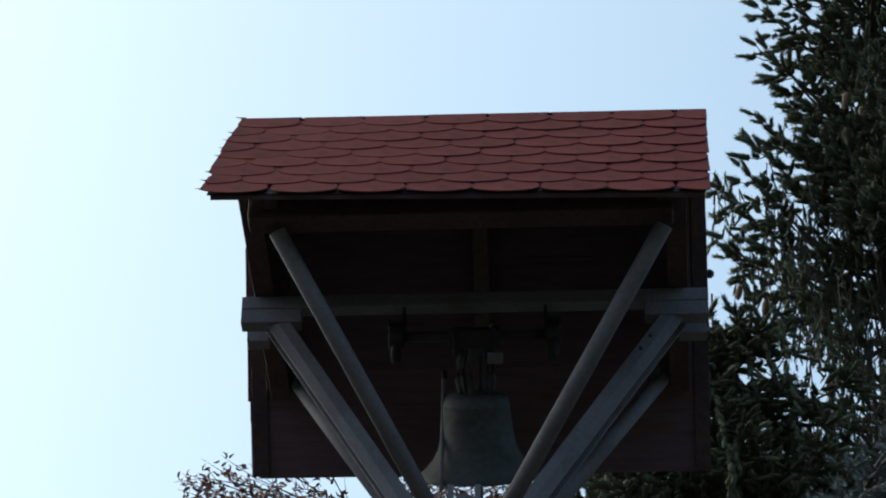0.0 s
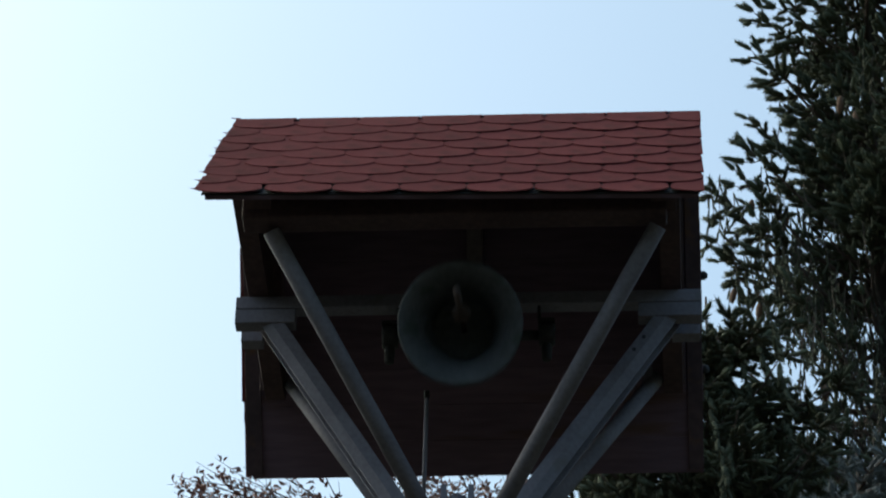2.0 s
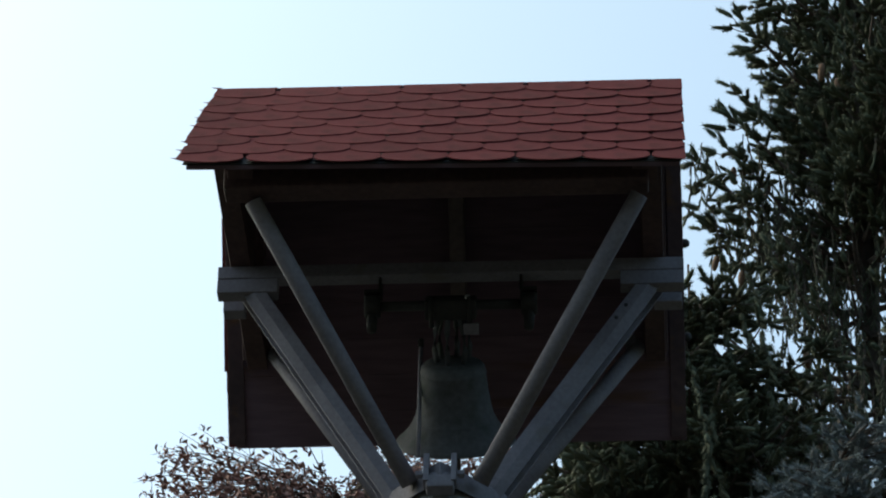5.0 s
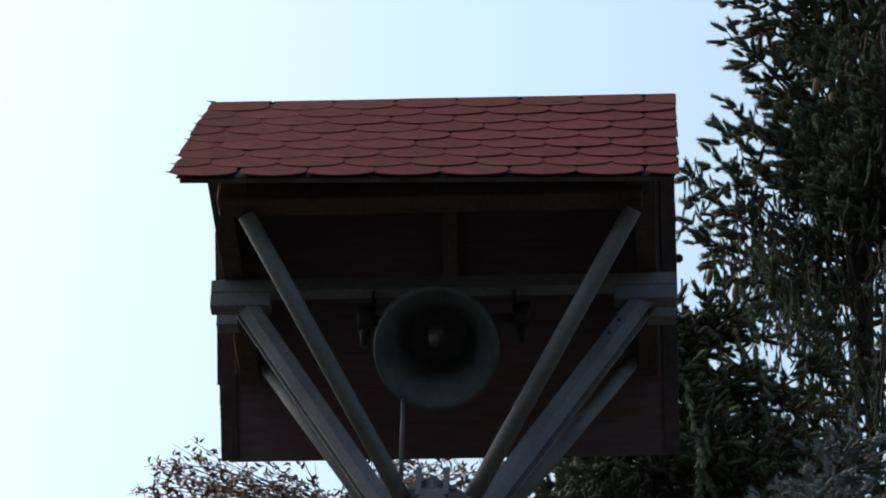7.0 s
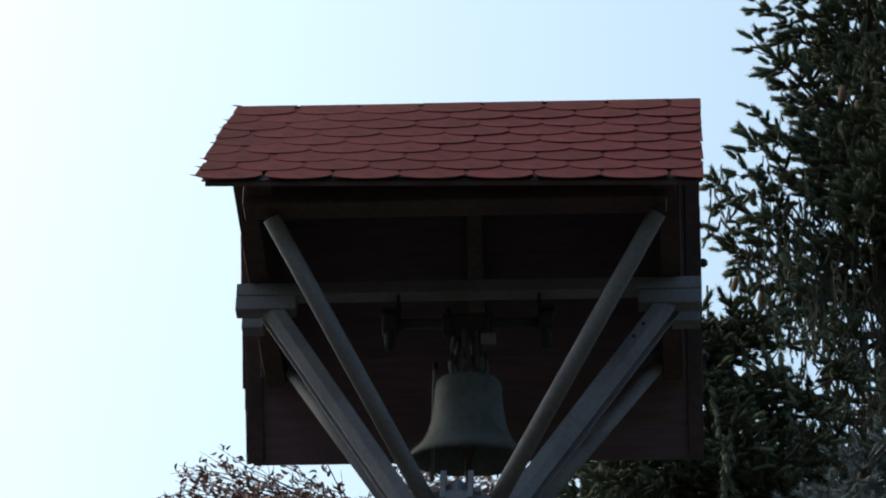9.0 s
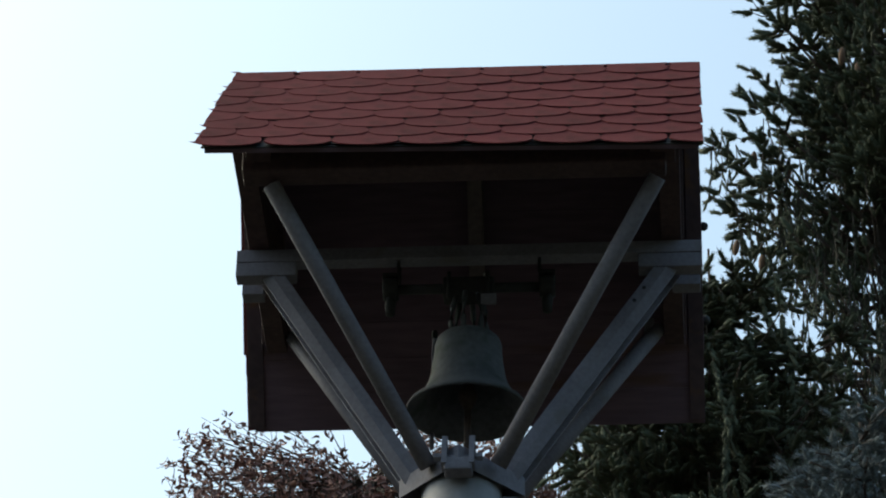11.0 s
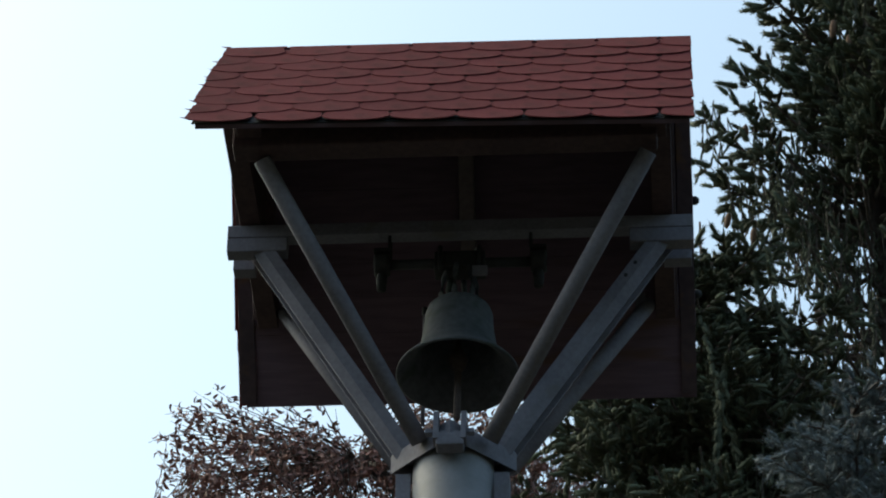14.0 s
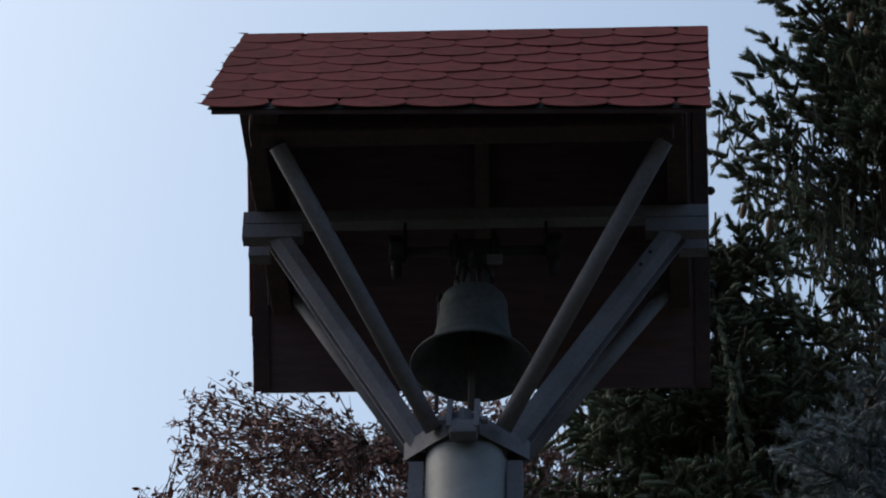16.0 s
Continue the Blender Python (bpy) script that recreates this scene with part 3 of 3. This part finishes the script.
def broadleaf(name, base, height, half_width, depth, seed, label, fine_from):
    """A broadleaf tree: a trunk, limbs to the crown's edge, twigs, and withered leaves, finest above a height."""
    rng = random.Random(seed)
    tree = thing(name, pose(*base), label, "tree")
    wood, twigs, leaves, leaf = bmesh.new(), bmesh.new(), [], []
    for k in range(5):
        bend, fold = rng.uniform(0.1, 0.6), rng.uniform(0.15, 0.5)
        v = [(0, 0, 0), (0.35, 0.2, fold * 0.4), (0.35, 0, -0.02), (0.35, -0.2, fold * 0.4), (0.75, 0.2, fold * 0.4 - bend * 0.5),
             (0.75, 0, -bend * 0.6), (0.75, -0.2, fold * 0.4 - bend * 0.5), (0.98, 0, -bend * 1.5)]
        leaf.append((np.array(v), [(0, 2, 1), (0, 3, 2), (1, 2, 5, 4), (2, 3, 6, 5), (4, 5, 7), (5, 6, 7)]))
    middle = height - depth
    tube(wood, [(0, 0, 0), (0.03, 0, middle * 0.4), (0, 0.03, middle * 0.75), (0.04, 0, middle + depth * 0.5)], [0.24, 0.18, 0.11, 0.015], 12, False)

    def within():
        """A place in the crown's dome, denser towards its skin."""
        while True:
            a, r, h = rng.uniform(0, 2 * math.pi), rng.random() ** 0.5, rng.uniform(-0.9, 1.0)
            edge = 1.0 + 0.09 * math.sin(3 * a + 1.3) + 0.08 * math.sin(7 * a + 4 * h)
            if r ** 4 + abs(h) ** 4 < edge:
                return Vector((math.cos(a) * r * half_width, math.sin(a) * r * half_width, middle + h * depth))

    joints = []
    for k in range(90):
        tip = within()
        root = Vector((0, 0, min(middle + depth * rng.uniform(-0.5, 0.4), max(middle * 0.45, tip.z - 1.2 * Vector((tip.x, tip.y, 0)).length - 0.6))))
        pts = [root]
        for i in range(1, 6):
            u = i / 5
            bow = Vector((0, 0, -0.5 * math.sin(u * math.pi) * 0.4))
            pts.append(root.lerp(tip, u) + bow + Vector((rng.uniform(-1, 1), rng.uniform(-1, 1), rng.uniform(-1, 1))) * 0.1)
        tube(wood, pts, [0.02, 0.015, 0.011, 0.008, 0.006, 0.003], 5, False)
        joints += pts[2:]
    places = np.array([tuple(j) for j in joints])
    for k in range(5400):
        c = within()
        if k < 4600 and c.z < fine_from:
            c.z = fine_from + (height - fine_from) * rng.random() * 0.9
            if (Vector((c.x, c.y, 0)).length / half_width) ** 4 + ((c.z - middle) / depth) ** 4 > 1.05 + 0.12 * math.sin(5 * math.atan2(c.y, c.x)):
                continue
        if noise.noise(c * 1.9) < (-0.12 if c.x < 0.3 else -0.5):
            continue
        high = c.z > fine_from
        root = Vector(places[np.argmin(((places - np.array(c)) ** 2).sum(1))].tolist())
        way = c - root
        if way.length > 0.75:
            root = c - way.normalized() * 0.75
        bend = Vector((rng.uniform(-1, 1), rng.uniform(-1, 1), rng.uniform(-0.2, 1))) * 0.07
        end = c + (way.normalized() + Vector((rng.uniform(-1, 1), rng.uniform(-1, 1), rng.uniform(-0.4, 1))) * 0.7).normalized() * rng.uniform(0.12, 0.4)
        line = [root, root.lerp(c, 0.5) + bend, c, c.lerp(end, 0.5) + bend * 0.4, end]
        tube(twigs, line, [0.006, 0.0045, 0.0035, 0.0025, 0.0015], 3, False)
        for i in range(rng.randint(9, 17) if high else 6):
            u = rng.uniform(0.8, 3.99)
            q = line[int(u)].lerp(line[int(u) + 1], u % 1) + Vector((rng.uniform(-1, 1), rng.uniform(-1, 1), rng.uniform(-1, 1))) * 0.03
            size = rng.uniform(0.032, 0.064) if high else rng.uniform(0.06, 0.12)
            dd = Vector((rng.uniform(-1, 1), rng.uniform(-1, 1), rng.uniform(-1.4, 0.5))).normalized()
            m = Matrix.Translation(q) @ dd.to_track_quat("X", "Z").to_matrix().to_4x4() @ Matrix.Rotation(rng.uniform(0, 6.28), 4, "X") @ Matrix.Diagonal((size, size, size, 1))
            leaves.append(placed(rng.choice(leaf), m))
    part("trunk", wood, BARK, tree, "grey-brown trunk and limbs", smooth=True)
    tagged(part("twig", twigs, TWIG, tree, "thin dark twigs"), kind="stuff")
    tagged(part("leaf", joined("leaf", leaves, LEAF), LEAF, tree, "curled brown withered leaves"), kind="stuff")
    return tree


def old_spruce(base, height, seed, label, left_limbs):
    """A tall spruce: ascending limbs that end in fans of plump shoots, with curtains of thin twigs hanging under them."""
    rng = random.Random(seed)
    tree = thing("spruce_tree", pose(*base), label, "tree")
    part("trunk", tube(bmesh.new(), [(0, 0, 0), (0, 0, 0.4), (0.02, 0.01, height * 0.5), (0.01, 0, height * 0.8), (0, 0, height)],
                       [0.34, 0.24, 0.15, 0.07, 0.008], 14), BARK, tree, "scaly grey-brown trunk", smooth=True)
    plump = [shoot_data(rng, 0.082 * k, 0.017, 60, 0.0135) for k in (0.6, 0.8, 0.95, 1.1, 1.4)]
    thin = [shoot_data(rng, 0.075 * k, 0.012, 26, 0.0065) for k in (0.7, 0.9, 1.1, 1.3)]
    limbs, old, fresh = bmesh.new(), [], []
    up = Vector((0, 0, 1))

    def jitter(size):
        return Vector((rng.uniform(-1, 1), rng.uniform(-1, 1), rng.uniform(-1, 1))) * size

    def shoot(kind, p, way, into, size=1.0):
        m = Matrix.Translation(p) @ way.to_track_quat("X", "Z").to_matrix().to_4x4() @ Matrix.Rotation(rng.uniform(0, 6.28), 4, "X")
        into.append(placed(rng.choice(kind), m @ Matrix.Diagonal((size, size, size, 1))))

    def fan(p, way, reach, rise):
        """A side twig with shoots left and right and one at its end."""
        side = way.cross(up).normalized()
        tip = p + way * reach + up * rise * reach
        tube(limbs, [p, p.lerp(tip, 0.5) - up * 0.015, tip], [0.005, 0.004, 0.0025], 4, False)
        count = max(1, int(reach / 0.06))
        for i in range(count):
            q = p.lerp(tip, (i + 0.4) / count)
            for hand in (-1, 1):
                if rng.random() < 0.25:
                    continue
                shoot(plump, q, (way * 0.9 + side * hand * rng.uniform(0.5, 1.0) + up * rng.uniform(-0.15, 0.6)), old, rng.uniform(0.7, 1.0))
        for i in range(rng.randint(1, 3)):
            shoot(plump, tip, (way + up * rng.uniform(0, 0.7) + side * rng.uniform(-0.5, 0.5)), fresh, rng.uniform(0.9, 1.25))

    def strand(p, drop):
        """A thin twig that hangs down, clad in short close shoots."""
        line = [p]
        lean = jitter(0.12)
        for i in range(3):
            line.append(line[-1] + Vector((lean.x, lean.y, -1)) * drop / 3 + jitter(0.012))
        tube(limbs, line, [0.004, 0.0035, 0.003, 0.0015], 3, False)
        count = int(drop / 0.05)
        for i in range(count):
            u = 2.99 * (i + rng.random()) / count
            q = line[int(u)].lerp(line[int(u) + 1], u % 1)
            shoot(thin, q, Vector((0, 0, -1)) + jitter(0.5), old, rng.uniform(0.7, 1.15))

    def limb(root, tip, thick, leafy, curtain, drop):
        """A limb from the trunk: its outer part in fans, strands below the rest."""
        out = tip - root
        n = out.length
        steps = max(5, int(n / 0.1))
        flat = Vector((out.x, out.y, 0)).normalized()
        line = [root.lerp(tip, i / steps) - up * 0.16 * n * math.sin(math.pi * min(1, i / steps * 1.05)) + jitter(0.01) for i in range(steps + 1)]
        tube(limbs, line, [thick * (1 - 0.85 * i / steps) + 0.003 for i in range(steps + 1)], 6)
        side = flat.cross(up)
        twigs = max(3, int(n / 0.075))
        for i in range(twigs):
            u = (i + rng.random()) / twigs
            p = line[min(steps, int(u * steps + 0.5))]
            if u > 1 - leafy:
                for hand in (-1, 1):
                    fan(p, (flat * rng.uniform(0.5, 0.9) + side * hand * rng.uniform(0.3, 0.9)).normalized(), (0.09 + 0.24 * (1.05 - u) * min(1, n)) * rng.uniform(0.7, 1.2), rng.uniform(-0.2, 0.55))
            if rng.random() < curtain and 0.15 < u < 0.97:
                for k in range(3):
                    strand(p + side * rng.uniform(-0.2, 0.2) + flat * rng.uniform(-0.05, 0.05), drop * rng.uniform(0.4, 1.1))
        fan(tip, (flat + up * 0.4).normalized(), 0.10, 0.5)

    # limbs that stand out against the sky
    for x, y, z, rise, leafy, curtain, drop in left_limbs:
        root = Vector((0, 0, z - rise))
        limb(root, Vector((x * 0.82, y, z - 0.03)), 0.014, leafy * 0.8, curtain, drop)
    # the rest of the crown
    z = 10.2
    while z < height - 0.2:
        reach = min(2.3, 0.30 * (height - z) + 0.12)
        low = z < 14.2      # bare inner limbs with curtains
        for k in range(5 if low else 9):
            a = rng.uniform(0, 2 * math.pi)
            toward_sky = math.cos(a) < -0.1
            n = reach * rng.uniform(0.7, 1.1)
            if toward_sky and 12.6 < z:
                n *= 0.38
            elif math.sin(a) > 0.4 and rng.random() < 0.4:
                continue
            tip = Vector((math.cos(a) * n, math.sin(a) * n, z + rng.uniform(0.1, 0.35) * n))
            if low and math.cos(a) < 0.3:
                limb(Vector((0, 0, z)), tip.lerp(Vector((0, 0, tip.z)), 0.2), 0.016, 0.1, 0.35, 0.5)
            else:
                limb(Vector((0, 0, z)), tip, 0.016, 0.75, 0.25 if math.sin(a) > -0.5 else 0.12, 0.4)
        z += 0.17 * rng.uniform(0.8, 1.2)
    # lower boughs, well below the view
    rough = [shoot_data(rng, 0.3, 0.05, 10, 0.03) for k in range(3)]
    z = 1.5
    while z < 10.2:
        for k in range(6):
            a, n = rng.uniform(0, 2 * math.pi), rng.uniform(1.7, 2.6)
            out = Vector((math.cos(a), math.sin(a), 0))
            line = [Vector((0, 0, z)) + out * n * u - up * 0.3 * n * math.sin(u * 2.6) for u in (0, 0.25, 0.5, 0.75, 1)]
            tube(limbs, line, [0.03, 0.024, 0.018, 0.012, 0.005], 5)
            for i in range(16):
                u = rng.uniform(0.6, 3.99)
                shoot(rough, line[int(u)].lerp(line[int(u) + 1], u % 1), out + jitter(0.9) - up * 0.3, old)
        z += 0.38
    tagged(part("limb", limbs, TWIG, tree, "dark bare limbs and twigs"), kind="stuff")
    tagged(part("foliage", joined("foliage", old, NEEDLE), NEEDLE, tree), kind="stuff")
    tagged(part("shoot_tip", joined("shoot_tip", fresh, NEEDLE_NEW), NEEDLE_NEW, tree, "paler needle tips"), kind="stuff")
    return tree


# tips of the limbs on the side of the bell, from the trunk's foot: x, y, z, rise from the trunk, leafy share, curtain, its drop
SKY_LIMBS = [(-0.69, -0.1, 16.00, 0.35, 0.7, 0.1, 0.2), (-0.51, -0.3, 15.92, 0.2, 0.9, 0.1, 0.2), (-0.36, -0.2, 16.28, 0.2, 0.9, 0.1, 0.2),
             (-0.72, -0.2, 15.61, 0.3, 0.8, 0.2, 0.2), (-0.60, -0.3, 15.40, 0.25, 0.9, 0.2, 0.2), (-0.75, -0.1, 15.20, 0.35, 0.7, 0.2, 0.2), (-0.78, -0.2, 14.93, 0.45, 0.5, 0.9, 0.5),
             (-0.86, -0.3, 14.66, 0.5, 0.45, 1.0, 0.6), (-1.08, 0.1, 14.92, 0.8, 0.35, 0.5, 0.5), (-1.08, 0.2, 14.62, 0.55, 0.5, 0.9, 0.4),
             (-0.74, -0.3, 14.33, 0.45, 0.3, 1.0, 0.55), (-1.08, 0.1, 13.80, 0.45, 0.2, 0.25, 0.2), (-0.72, 0.1, 13.60, 0.4, 0.4, 0.6, 0.5), (-0.55, -0.4, 13.79, 0.4, 0.3, 0.6, 0.5),
             (-0.80, 0.0, 13.25, 0.3, 0.6, 0.9, 0.5), (-0.60, 0.3, 13.40, 0.3, 0.5, 1.0, 0.6)]
spruce = old_spruce((1.95, 4.7, 0), 17.9, 11, "tall dark green spruce with hanging curtains of twigs", SKY_LIMBS)
rng = random.Random(3)
for k in range(12):
    a, h = rng.uniform(2.6, 5.2), rng.uniform(12.6, 15.2)
    r = (17.6 - h) * 0.27 * rng.uniform(0.55, 0.95)
    cone = lathe(bmesh.new(), [(0.004, 0.0), (0.014, -0.012), (0.019, -0.04), (0.017, -0.075), (0.009, -0.1), (0.0, -0.108)], 10)
    part("cone", cone, CONE, spruce, "hanging brown cone", smooth=True, at=pose(r * math.cos(a), r * math.sin(a), h, rng.uniform(-20, 20), rng.uniform(-20, 20), 0))
green_spruce = conifer("young_spruce_tree", (0.98, 3.9, 0), 13.5, 1.2, 0.82, 37, "fresh green spruce behind the bell post", NEEDLE, NEEDLE_NEW,
                       10.4, 13.6, 0.3, 0.018, 0.088, 0.04, 0.12, 0.68)
blue_spruce = conifer("blue_spruce_tree", (1.64, 2.6, 0), 11.62, 0.5, 0.5, 23, "smaller blue-grey spruce beside the tall spruce", NEEDLE_BLUE, NEEDLE_BLUE,
                      9.2, 11.9, -0.2, 0.028, 0.08, 0.062, 0.0, 0.36)
autumn_tree = broadleaf("autumn_tree", (-1.22, 10.0, 0), 15.92, 2.05, 3.0, 5, "broadleaf tree with sparse brown withered leaves", 13.75)


# ---- movement ----
def swing(t):
    """The bell's swing towards the street, in degrees, at t seconds."""
    through_rest = (-0.9, 0.332, 1.565, 2.806, 4.06, 5.324, 6.588, 7.84, 9.082, 10.317, 11.543, 12.756, 13.959, 15.158, 16.356, 17.43)
    sizes = ((0.0, 55), (4.4, 59), (6.9, 46.5), (8.2, 44), (9.4, 34.5), (11.9, 7.5), (13.1, 3.5), (14.3, 2.5), (16.0, 1.5))
    rests = ((0.0, 11.5), (4.4, 6.7), (8.2, -2.9), (11.9, 2.2), (16.0, 2.8))
    k = max(i for i, z in enumerate(through_rest) if z <= t)
    phase = (t - through_rest[k]) / (through_rest[k + 1] - through_rest[k])
    size = float(np.interp(t, [s[0] for s in sizes], [s[1] for s in sizes]))
    rest = float(np.interp(t, [s[0] for s in rests], [s[1] for s in rests]))
    steep = max(0.1, size / 60)
    return rest + size * math.tanh(steep * math.sin(2 * math.pi * phase)) / math.tanh(steep)


def motions():
    times = [i * 2 / 30 for i in range(241)]
    walk(bell, [(t, Matrix.Translation(AXLE) @ pose(0, 0, 0, -swing(t))) for t in times])
    walk(clapper, [(t, pose(0, 0, -0.26, -0.2 * swing(t))) for t in times])
    walk(pull_rod, [(t, Matrix.Translation(ROD + Vector((-0.0004 * swing(t), 0, -0.0009 * swing(t))))) for t in times])


motions()
